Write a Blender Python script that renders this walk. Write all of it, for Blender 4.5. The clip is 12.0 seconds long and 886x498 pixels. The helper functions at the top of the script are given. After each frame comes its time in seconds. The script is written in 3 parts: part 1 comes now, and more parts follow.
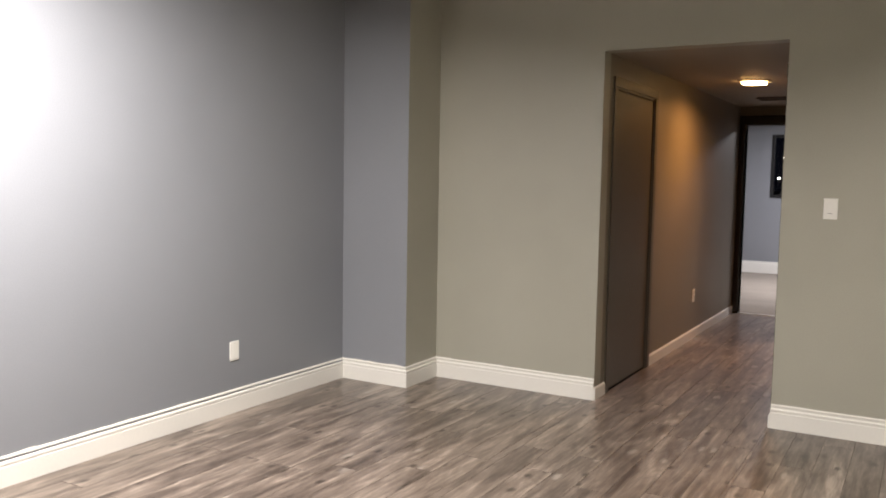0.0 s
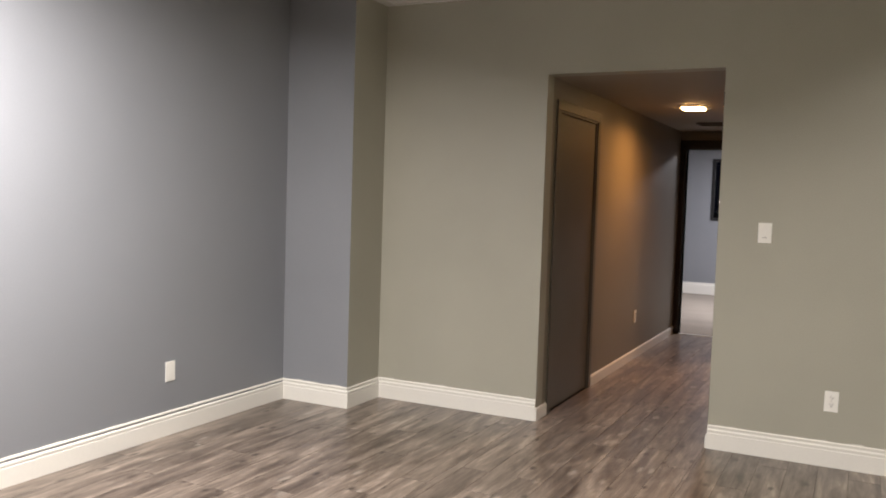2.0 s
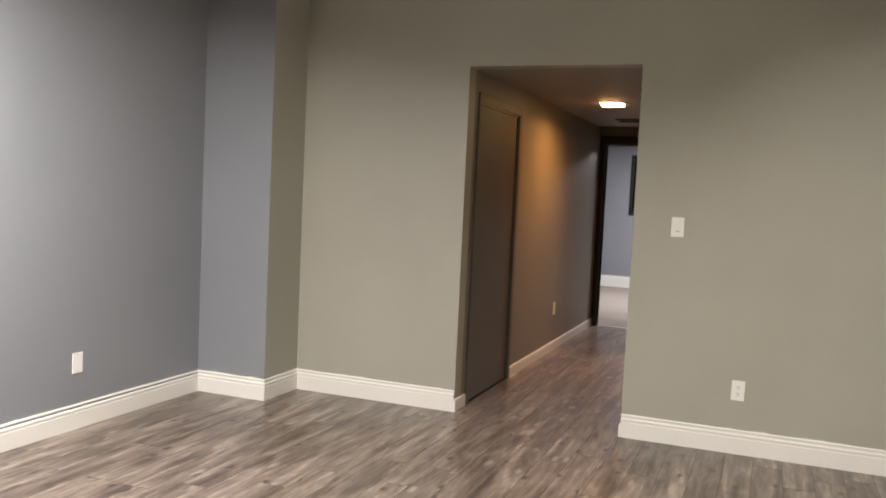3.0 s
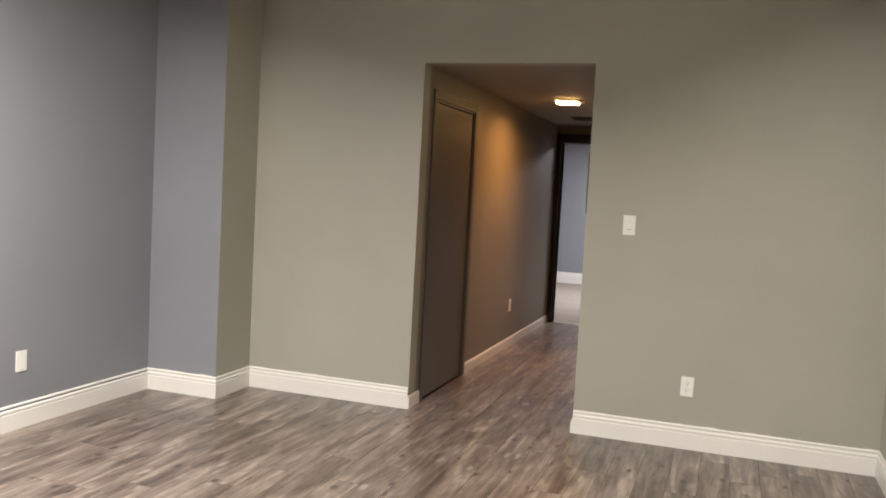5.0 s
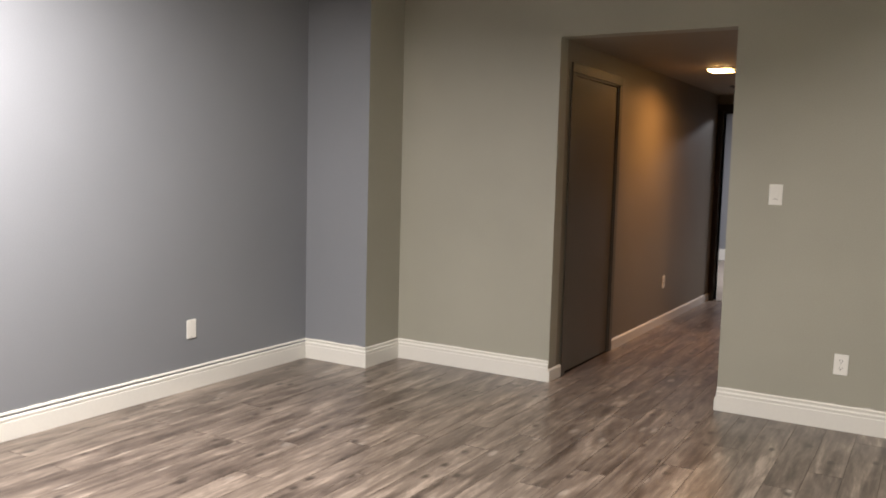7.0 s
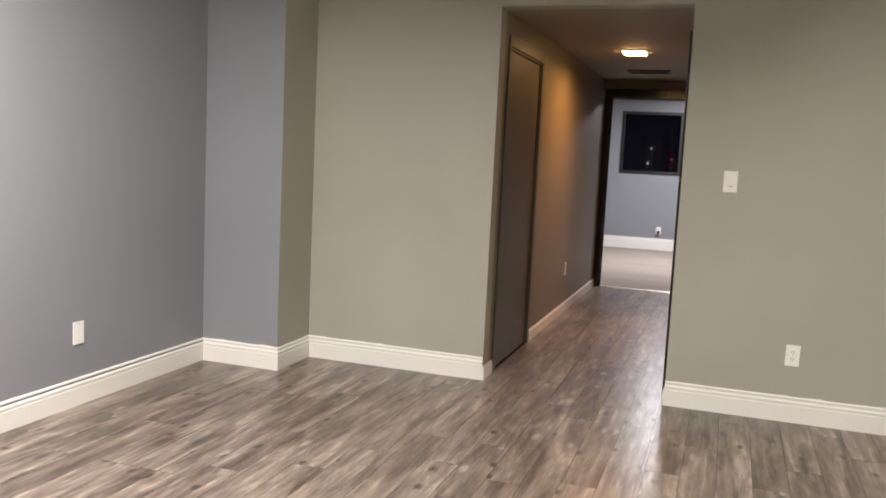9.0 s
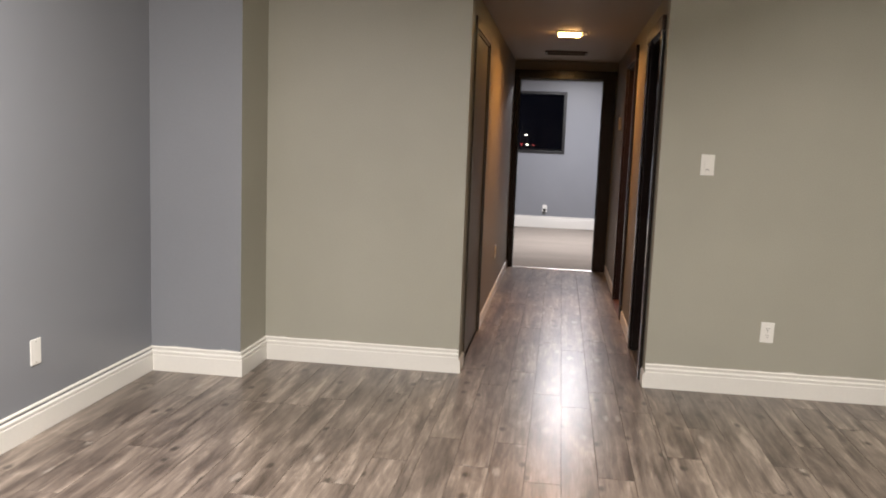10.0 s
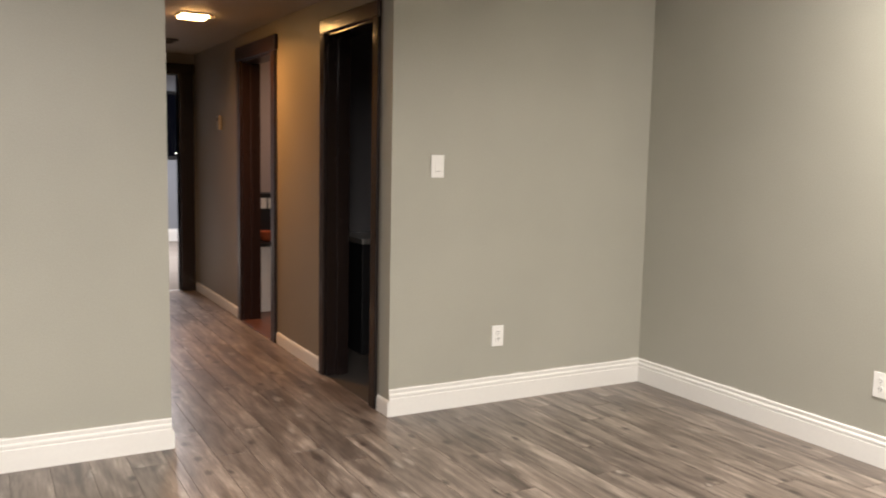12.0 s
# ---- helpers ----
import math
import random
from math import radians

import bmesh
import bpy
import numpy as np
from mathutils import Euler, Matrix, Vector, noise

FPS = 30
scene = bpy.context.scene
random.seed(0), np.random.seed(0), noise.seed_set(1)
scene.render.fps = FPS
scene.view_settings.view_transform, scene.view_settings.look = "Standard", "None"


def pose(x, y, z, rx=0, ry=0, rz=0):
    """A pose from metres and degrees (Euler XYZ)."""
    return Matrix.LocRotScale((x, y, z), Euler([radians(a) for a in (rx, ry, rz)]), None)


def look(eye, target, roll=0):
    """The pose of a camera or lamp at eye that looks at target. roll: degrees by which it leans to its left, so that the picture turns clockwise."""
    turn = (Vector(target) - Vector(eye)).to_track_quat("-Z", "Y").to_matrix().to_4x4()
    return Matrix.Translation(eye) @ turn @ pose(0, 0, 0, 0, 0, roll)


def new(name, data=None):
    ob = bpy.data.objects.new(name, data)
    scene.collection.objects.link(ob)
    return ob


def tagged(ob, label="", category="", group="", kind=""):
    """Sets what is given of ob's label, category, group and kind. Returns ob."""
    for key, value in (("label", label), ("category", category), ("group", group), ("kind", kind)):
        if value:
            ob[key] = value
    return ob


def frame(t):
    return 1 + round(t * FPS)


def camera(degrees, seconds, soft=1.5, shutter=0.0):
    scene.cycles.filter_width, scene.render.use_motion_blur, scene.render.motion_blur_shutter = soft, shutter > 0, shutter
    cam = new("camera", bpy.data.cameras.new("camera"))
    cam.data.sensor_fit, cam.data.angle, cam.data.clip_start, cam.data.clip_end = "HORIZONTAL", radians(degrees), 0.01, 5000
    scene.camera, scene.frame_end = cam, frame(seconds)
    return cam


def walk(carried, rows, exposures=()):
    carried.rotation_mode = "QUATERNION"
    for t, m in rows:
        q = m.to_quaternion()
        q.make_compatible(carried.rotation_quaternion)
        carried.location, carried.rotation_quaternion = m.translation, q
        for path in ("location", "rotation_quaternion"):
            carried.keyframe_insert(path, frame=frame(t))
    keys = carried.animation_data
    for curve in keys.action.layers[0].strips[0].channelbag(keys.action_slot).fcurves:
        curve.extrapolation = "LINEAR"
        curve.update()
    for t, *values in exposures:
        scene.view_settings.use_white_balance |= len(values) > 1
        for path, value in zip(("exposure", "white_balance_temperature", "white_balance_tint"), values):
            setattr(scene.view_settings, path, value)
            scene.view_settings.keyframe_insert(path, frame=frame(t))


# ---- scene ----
cam = camera(55.7, 12.0, soft=1.9, shutter=0.25)
PATH = [
    (0, (0.733, -5.117, 1.422), (-0.265, -3.392, 1.252), 1.0),
    (0.5, (0.751, -5.103, 1.422), (-0.227, -3.365, 1.27), 1.8),
    (1, (0.759, -5.088, 1.435), (-0.173, -3.324, 1.297), 1.8),
    (1.5, (0.725, -5.104, 1.428), (-0.191, -3.331, 1.302), 1.6),
    (2, (0.758, -5.087, 1.431), (-0.135, -3.302, 1.308), 1.8),
    (2.5, (0.765, -5.074, 1.428), (-0.02, -3.239, 1.297), 2.5),
    (3, (0.779, -5.061, 1.422), (0.05, -3.204, 1.288), 2.7),
    (5, (0.816, -5.039, 1.427), (0.175, -3.15, 1.289), 3.1),
    (5.5, (0.856, -5.031, 1.409), (0.219, -3.139, 1.274), 3.1),
    (6, (0.978, -5.016, 1.417), (0.184, -3.186, 1.268), 3.4),
    (6.5, (1.042, -5.025, 1.387), (0.084, -3.279, 1.209), 2.4),
    (7, (1.064, -5.02, 1.397), (0.05, -3.308, 1.2), 1.5),
    (7.5, (1.058, -4.996, 1.378), (0.093, -3.256, 1.172), 2.4),
    (7.7, (1.01, -4.98, 1.377), (0.102, -3.211, 1.164), 2.8),
    (9.3, (0.029, -4.824, 1.359), (-0.506, -2.911, 1.125), 2.7),
    (9.5, (-0.129, -4.828, 1.359), (-0.578, -2.895, 1.116), 2.7),
    (10, (-0.546, -4.811, 1.377), (-0.812, -2.846, 1.115), 2.2),
    (10.5, (-0.92, -4.631, 1.362), (-1.039, -2.651, 1.103), 1.4),
    (11, (-1.242, -4.44, 1.36), (-1.013, -2.467, 1.124), 1.6),
    (11.5, (-1.533, -4.192, 1.37), (-0.921, -2.301, 1.146), 0.9),
    (12, (-1.799, -3.797, 1.344), (-0.837, -2.058, 1.121), 1.2),
]
EXPOSURES = [(0.0, -0.46), (1.0, -0.46), (2.0, -0.46), (3.0, -0.32), (5.0, -0.27), (5.5, -0.06), (6.0, -0.08), (6.5, -0.6), (7.0, -0.6), (7.7, -0.48),
             (9.3, -0.3), (10.0, -0.42), (10.5, -0.42), (11.0, -0.42), (11.5, -0.26), (12.0, -0.04)]
walk(cam, [(t, look(eye, target, roll)) for t, eye, target, roll in PATH], EXPOSURES)


# ---- plan, in metres ----
LEFT, RIGHT, REAR = -2.80, 1.68, -7.2       # main room; its north wall stands at y = 0
CEIL, HALL_CEIL, FAR_CEIL = 2.738, 2.23, 2.62
HALL_L, HALL_R, HALL_END = -1.08, 0.0, 4.35
FAR_L, FAR_R, FAR_N = -2.9, 2.3, 8.86
T = 0.12                                     # wall thickness

# ---- world and lights ----
world = bpy.data.worlds.new("night")
scene.world = world
world.use_nodes = True
world.node_tree.nodes["Background"].inputs[0].default_value = (0.0025, 0.0027, 0.005, 1)
world.node_tree.nodes["Background"].inputs[1].default_value = 1.0


def area_lamp(name, x, y, z, sx, sy, watts, colour, spread):
    d = bpy.data.lights.new(name, "AREA")
    d.shape, d.size, d.size_y, d.energy, d.color, d.spread = "RECTANGLE", sx, sy, watts, colour, radians(spread)
    ob = new(name, d)
    ob.location = (x, y, z)
    return ob


COOL, NEUTRAL, WARM = (1.0, 0.925, 0.875), (1.0, 0.915, 0.84), (1.0, 0.44, 0.12)
# x, y, tilt towards the side wall, watts and colour of the bracketed lamp panels in the main room
PANELS = [(-1.7, -3.4, 11, 275, COOL), (1.0, -2.55, -22, 92, NEUTRAL)]
for x, y, tilt, watts, colour in PANELS:
    area_lamp("panel_light", x, y, 0, 0.5, 1.1, watts, colour, 176).matrix_basis = pose(x, y, CEIL - 0.24, 0, tilt, 0) @ Matrix.Translation((0, 0, -0.02))
area_lamp("far_room_light", -0.3, 6.9, FAR_CEIL - 0.035, 0.60, 1.1, 178, (0.985, 0.95, 1.0), 170)
area_lamp("hall_light", -0.53, 1.96, HALL_CEIL - 0.032, 0.15, 0.15, 23, WARM, 160)
area_lamp("side_room_light", 1.2, 2.7, 2.3, 0.2, 0.2, 15, (1.0, 0.75, 0.6), 170)


# ---- materials ----
def material(name):
    m = bpy.data.materials.new(name)
    m.use_nodes = True
    n = m.node_tree.nodes
    return m, n, m.node_tree.links, n["Principled BSDF"]


def plain(name, colour, rough=0.5, metal=0.0, grain=30.0, vary=0.08, bump=0.05, stretch=(1, 1, 1)):
    """A surface with mottling at two scales and a fine relief."""
    m, n, l, p = material(name)
    c = n.new("ShaderNodeTexCoord")
    mp = n.new("ShaderNodeMapping")
    mp.inputs["Scale"].default_value = stretch
    l.new(c.outputs["Object"], mp.inputs[0])
    a, b = n.new("ShaderNodeTexNoise"), n.new("ShaderNodeTexNoise")
    a.inputs["Scale"].default_value, a.inputs["Detail"].default_value = 1.6, 3
    b.inputs["Scale"].default_value, b.inputs["Detail"].default_value = grain, 4
    for q in (a, b):
        l.new(mp.outputs[0], q.inputs["Vector"])
    mx = n.new("ShaderNodeMath")
    mx.operation = "ADD"
    l.new(a.outputs["Fac"], mx.inputs[0]), l.new(b.outputs["Fac"], mx.inputs[1])
    r = n.new("ShaderNodeMapRange")
    r.inputs[1].default_value, r.inputs[2].default_value = 0.6, 1.4
    r.inputs[3].default_value, r.inputs[4].default_value = 1 - vary, 1 + vary
    l.new(mx.outputs[0], r.inputs[0])
    v = n.new("ShaderNodeVectorMath")
    v.operation = "SCALE"
    v.inputs[0].default_value = colour
    l.new(r.outputs[0], v.inputs["Scale"])
    l.new(v.outputs[0], p.inputs["Base Color"])
    rr = n.new("ShaderNodeMapRange")
    rr.inputs[3].default_value, rr.inputs[4].default_value = max(0.03, rough - 0.06), rough + 0.06
    l.new(b.outputs["Fac"], rr.inputs[0]), l.new(rr.outputs[0], p.inputs["Roughness"])
    p.inputs["Metallic"].default_value = metal
    if bump:
        u = n.new("ShaderNodeBump")
        u.inputs["Strength"].default_value, u.inputs["Distance"].default_value = bump, 0.004
        l.new(b.outputs["Fac"], u.inputs["Height"]), l.new(u.outputs[0], p.inputs["Normal"])
    return m


def glow(name, colour, strength):
    m, n, l, p = material(name)
    p.inputs["Base Color"].default_value = (0.8, 0.8, 0.78, 1)
    p.inputs["Emission Color"].default_value = (*colour, 1)
    p.inputs["Emission Strength"].default_value = strength
    return m


def plank_material():
    """Weathered grey-brown vinyl plank: each board has its own cut of the grain."""
    m, n, l, p = material("grey_plank")
    c, info = n.new("ShaderNodeTexCoord"), n.new("ShaderNodeObjectInfo")
    off = n.new("ShaderNodeVectorMath")
    off.operation = "MULTIPLY_ADD"
    off.inputs[1].default_value = (37, 91, 13)
    l.new(info.outputs["Random"], off.inputs[0]), l.new(c.outputs["Object"], off.inputs[2])

    def noise_tex(scale, stretch, detail, rough=0.55, distort=0.0):
        mp, t = n.new("ShaderNodeMapping"), n.new("ShaderNodeTexNoise")
        mp.inputs["Scale"].default_value = stretch
        l.new(off.outputs[0], mp.inputs[0]), l.new(mp.outputs[0], t.inputs["Vector"])
        t.inputs["Scale"].default_value, t.inputs["Detail"].default_value = scale, detail
        t.inputs["Roughness"].default_value, t.inputs["Distortion"].default_value = rough, distort
        return t.outputs["Fac"]

    def math_node(op, a, b):
        q = n.new("ShaderNodeMath")
        q.operation = op
        for k, v in enumerate((a, b)):
            if isinstance(v, (int, float)):
                q.inputs[k].default_value = v
            else:
                l.new(v, q.inputs[k])
        return q.outputs[0]

    streak = noise_tex(1.0, (22, 1.7, 1), 4, 0.58, 0.5)
    cloud = noise_tex(1.0, (9, 2.3, 1), 4, 0.6, 0.8)
    fine = noise_tex(1.0, (150, 7, 1), 3)
    fleck = noise_tex(1.0, (46, 5, 1), 3, 0.6, 0.6)
    mixv = math_node("ADD", math_node("MULTIPLY", streak, 0.42), math_node("ADD", math_node("MULTIPLY", cloud, 0.40), math_node("MULTIPLY", fleck, 0.18)))
    mixv = math_node("ADD", mixv, math_node("MULTIPLY", math_node("SUBTRACT", fine, 0.5), 0.12))
    mixv = math_node("ADD", mixv, math_node("MULTIPLY", math_node("SUBTRACT", info.outputs["Random"], 0.5), 0.02))
    ramp = n.new("ShaderNodeValToRGB")
    e = ramp.color_ramp.elements
    e[0].position, e[0].color = 0.385, (0.060, 0.045, 0.036, 1)
    e[1].position, e[1].color = 0.635, (0.375, 0.310, 0.258, 1)
    for pos, col in ((0.46, (0.118, 0.092, 0.075, 1)), (0.55, (0.210, 0.169, 0.138, 1))):
        k = e.new(pos)
        k.color = col
    l.new(mixv, ramp.inputs[0])
    # knots: sparse dark eyes, a little longer along the grain
    mp, vor = n.new("ShaderNodeMapping"), n.new("ShaderNodeTexVoronoi")
    mp.inputs["Scale"].default_value = (4.6, 2.6, 1)
    l.new(off.outputs[0], mp.inputs[0]), l.new(mp.outputs[0], vor.inputs["Vector"])
    vor.voronoi_dimensions, vor.inputs["Scale"].default_value = "2D", 1.0
    sep = n.new("ShaderNodeSeparateColor")
    l.new(vor.outputs["Color"], sep.inputs[0])
    pick = math_node("GREATER_THAN", sep.outputs[0], 0.32)
    wob = math_node("ADD", vor.outputs["Distance"], math_node("MULTIPLY", math_node("SUBTRACT", fine, 0.5), 0.10))
    near = n.new("ShaderNodeMapRange")
    near.inputs[1].default_value, near.inputs[2].default_value = 0.035, 0.105
    near.inputs[3].default_value, near.inputs[4].default_value = 0.92, 0.0
    l.new(wob, near.inputs[0])
    knot = math_node("MULTIPLY", near.outputs[0], pick)
    mix = n.new("ShaderNodeMix")
    mix.data_type = "RGBA"
    l.new(knot, mix.inputs[0]), l.new(ramp.outputs[0], mix.inputs[6])
    mix.inputs[7].default_value = (0.04, 0.03, 0.025, 1)
    # chalky worn flecks, each with a dark crack along one side
    def scuff(shift, inner, outer, weight):
        mp2, vor2 = n.new("ShaderNodeMapping"), n.new("ShaderNodeTexVoronoi")
        mp2.inputs["Scale"].default_value, mp2.inputs["Location"].default_value = (7.5, 2.9, 1), (3.3 + shift, 1.7, 0)
        l.new(off.outputs[0], mp2.inputs[0]), l.new(mp2.outputs[0], vor2.inputs["Vector"])
        vor2.voronoi_dimensions, vor2.inputs["Scale"].default_value = "2D", 1.0
        sep2, worn = n.new("ShaderNodeSeparateColor"), n.new("ShaderNodeMapRange")
        l.new(vor2.outputs["Color"], sep2.inputs[0])
        worn.inputs[1].default_value, worn.inputs[2].default_value = inner, outer
        worn.inputs[3].default_value, worn.inputs[4].default_value = weight, 0.0
        l.new(math_node("ADD", vor2.outputs["Distance"], math_node("MULTIPLY", math_node("SUBTRACT", fleck, 0.5), 0.45)), worn.inputs[0])
        return math_node("MULTIPLY", worn.outputs[0], math_node("GREATER_THAN", sep2.outputs[1], 0.82))

    crack, mix2 = n.new("ShaderNodeMix"), n.new("ShaderNodeMix")
    crack.data_type = mix2.data_type = "RGBA"
    l.new(scuff(0.09, 0.05, 0.15, 0.65), crack.inputs[0]), l.new(mix.outputs[2], crack.inputs[6])
    crack.inputs[7].default_value = (0.05, 0.038, 0.03, 1)
    l.new(scuff(0.0, 0.05, 0.17, 0.6), mix2.inputs[0]), l.new(crack.outputs[2], mix2.inputs[6])
    mix2.inputs[7].default_value = (0.43, 0.375, 0.325, 1)
    l.new(mix2.outputs[2], p.inputs["Base Color"])
    rr = n.new("ShaderNodeMapRange")
    rr.inputs[3].default_value, rr.inputs[4].default_value = 0.25, 0.35
    l.new(streak, rr.inputs[0]), l.new(rr.outputs[0], p.inputs["Roughness"])
    u = n.new("ShaderNodeBump")
    u.inputs["Strength"].default_value, u.inputs["Distance"].default_value = 0.04, 0.002
    l.new(math_node("ADD", fine, streak), u.inputs["Height"]), l.new(u.outputs[0], p.inputs["Normal"])
    return m


GREIGE = plain("greige_paint", (0.360, 0.352, 0.294), 0.5, grain=150, vary=0.075, bump=0.25)
# Corridor walls: the greige darkened, so the corridor's dimness sits in the colour.
HALL_DIM_GREIGE = plain("dimmed_greige_paint", (0.225, 0.2, 0.16), 0.5, grain=150, vary=0.06, bump=0.22)
BLUE = plain("blue_grey_paint", (0.228, 0.239, 0.262), 0.38, grain=150, vary=0.055, bump=0.22)
WHITE = plain("white_trim_paint", (0.76, 0.745, 0.70), 0.35, grain=60, vary=0.03, bump=0.04)
# Low ceilings darkened by colour, standing in for the little light up here.
SOFFIT = plain("dimmed_ceiling_paint", (0.30, 0.255, 0.20), 0.6, grain=160, vary=0.04, bump=0.15)
TILE = plain("acoustic_tile", (0.74, 0.73, 0.70), 0.85, grain=240, vary=0.10, bump=0.5)
GRID = plain("grid_enamel", (0.78, 0.78, 0.76), 0.4, grain=60, vary=0.03)
CASING = plain("dark_varnished_wood", (0.016, 0.011, 0.010), 0.16, grain=22, vary=0.2, bump=0.08, stretch=(9, 9, 0.7))
# Head board lightened over the casing to hold the corridor lamp's glint.
HEAD_WOOD = plain("glint_varnished_wood", (0.05, 0.03, 0.02), 0.19, grain=22, vary=0.2, bump=0.03, stretch=(9, 0.7, 9))
RED_CASING = plain("red_brown_varnished_wood", (0.019, 0.009, 0.0078), 0.3, grain=22, vary=0.15, bump=0.08, stretch=(9, 9, 0.7))
# Door colour carries the weak light here; far darker than the wall.
DIM_DOOR = plain("dimmed_door_paint", (0.110, 0.097, 0.079), 0.45, grain=90, vary=0.05, bump=0.06)
CARPET = plain("pale_carpet", (0.265, 0.23, 0.195), 0.95, grain=220, vary=0.14, bump=0.6, stretch=(0.5, 2.2, 1))
SUBFLOOR_AND_UNLIT = plain("underlay_and_unlit_floor", (0.05, 0.042, 0.036), 0.8)
PLASTIC = plain("white_plastic", (0.80, 0.79, 0.75), 0.3, grain=40, vary=0.02, bump=0.0)
SLOT = plain("dark_slot", (0.03, 0.03, 0.03), 0.6, vary=0.1)
SCREW = plain("painted_screw", (0.55, 0.54, 0.5), 0.35, metal=0.6)
ALU = plain("brushed_aluminium", (0.70, 0.69, 0.66), 0.35, metal=0.9, grain=90, vary=0.06)
BLACK = plain("black_window_frame", (0.012, 0.012, 0.013), 0.4, grain=60, vary=0.2)
# Dark because these rooms have no lamp; the darkness is in the colour.
UNLIT_WALL = plain("unlit_room_colour", (0.12, 0.115, 0.12), 0.6, grain=120, vary=0.06, bump=0.1)
ROSE = plain("rose_grey_paint", (0.36, 0.29, 0.275), 0.55, grain=160, vary=0.04, bump=0.1)
VENT = plain("dark_vent_enamel", (0.10, 0.085, 0.07), 0.5, metal=0.2, vary=0.15)
ORANGE = plain("orange_glaze", (0.55, 0.12, 0.04), 0.3, vary=0.1)
RED_FLOOR = plain("red_oak_sill", (0.11, 0.045, 0.03), 0.35, grain=30, vary=0.25, stretch=(8, 0.6, 1))
ASPHALT = plain("asphalt", (0.05, 0.05, 0.05), 0.9, grain=3, vary=0.2)
POLE = plain("dark_pole", (0.03, 0.03, 0.03), 0.7)
PLANK = plank_material()
SEAM = plain("plank_seam", (0.105, 0.084, 0.069), 0.6, vary=0.1, bump=0.0)
LAMP_WARM = glow("warm_diffuser", (1.0, 0.55, 0.19), 45)
LAMP_SIDE = glow("side_room_shade", (1.0, 0.62, 0.24), 16)
LAMP_COOL = glow("cool_diffuser", (0.95, 0.97, 1.0), 4)
CITY_WHITE = glow("far_white_lamp", (1.0, 0.93, 0.82), 22)
CITY_RED = glow("far_red_lamp", (1.0, 0.05, 0.04), 14)


def glass_material():
    m, n, l, p = material("window_glass")
    p.inputs["Base Color"].default_value = (0.96, 0.97, 1.0, 1)
    p.inputs["Roughness"].default_value = 0.02
    p.inputs["IOR"].default_value = 1.2
    p.inputs["Transmission Weight"].default_value = 1.0
    return m


GLASS = glass_material()


# ---- mesh helpers ----
def box(bm, x0, y0, z0, x1, y1, z1, bevel=0.0, mat=0):
    vs = [bm.verts.new((x, y, z)) for x in (x0, x1) for y in (y0, y1) for z in (z0, z1)]
    fs = [bm.faces.new([vs[k] for k in q]) for q in
          ((0, 1, 3, 2), (4, 6, 7, 5), (0, 4, 5, 1), (2, 3, 7, 6), (0, 2, 6, 4), (1, 5, 7, 3))]
    for f in fs:
        f.material_index = mat
    if bevel:
        es = list({e for f in fs for e in f.edges})
        r = bmesh.ops.bevel(bm, geom=es, offset=bevel, segments=2, profile=0.6, affect="EDGES", clamp_overlap=True)
        for f in r["faces"]:
            f.material_index = mat
    return fs


def cyl(bm, x, y, z, r0, r1, depth, axis="z", seg=20):
    turn = {"z": Matrix(), "x": Matrix.Rotation(radians(90), 4, "Y"), "y": Matrix.Rotation(radians(90), 4, "X")}[axis]
    bmesh.ops.create_cone(bm, cap_ends=True, segments=seg, radius1=r0, radius2=r1, depth=depth,
                          matrix=Matrix.Translation((x, y, z)) @ turn)


def mesh_from(name, bm, mats):
    bmesh.ops.recalc_face_normals(bm, faces=bm.faces)
    me = bpy.data.meshes.new(name)
    bm.to_mesh(me)
    bm.free()
    for m in mats if isinstance(mats, (list, tuple)) else (mats,):
        me.materials.append(m)
    return me


def part(name, bm, mats, parent=None, label=""):
    ob = new(name, mesh_from(name, bm, mats))
    if parent:
        ob.parent = parent
    if label:
        ob["label"] = label
    return ob


def box_part(name, dims, mats, parent=None, bevel=0.0, label=""):
    bm = bmesh.new()
    box(bm, *dims, bevel=bevel)
    return part(name, bm, mats, parent, label)


def structure(name, boxes, mats, label, category="wall"):
    bm = bmesh.new()
    for b in boxes:
        box(bm, *b[:6], mat=b[6] if len(b) > 6 else 0)
    return tagged(part(name, bm, mats), label, category, kind="structure")


def thing(name, x, y, z, label, category, group="", turn=0):
    ob = new(name)
    ob.matrix_basis = pose(x, y, z, 0, 0, turn)
    ob.empty_display_size = 0.1
    return tagged(ob, label, category, group)


# ---- walls ----
K1A, K1B, K2A, K2B, KTOP = 0.20, 0.90, 1.92, 2.72, 2.036       # doorways in the corridor's east wall
CLA, CLB = 0.25, 1.13                                             # closet doorway in its west wall
DOOR_L, DOOR_R = -1.015, -0.146                                   # doorway at the corridor's end

structure("wall_west", [(LEFT - T, REAR, 0, LEFT, T, CEIL)], BLUE, "blue-grey painted plaster wall with a soft sheen")
structure("wall_east", [(RIGHT, REAR, 0, RIGHT + T, T, CEIL)], GREIGE, "greige painted plaster wall of the empty room")
structure("wall_south", [(LEFT - T, REAR - T, 0, RIGHT + T, REAR, CEIL)], GREIGE, "greige painted plaster wall behind the walker")
structure("wall_north", [(LEFT, 0, 0, HALL_L, T, CEIL), (HALL_R, 0, 0, RIGHT, T, CEIL), (HALL_L, 0, HALL_CEIL, HALL_R, T, CEIL)],
          GREIGE, "greige painted wall with a tall opening to a corridor")
bm = bmesh.new()
for f in box(bm, LEFT, -0.405, 0, -2.27, 0, CEIL):
    f.normal_update()
    f.material_index = 0 if f.calc_center_median().y < -0.40 else 1
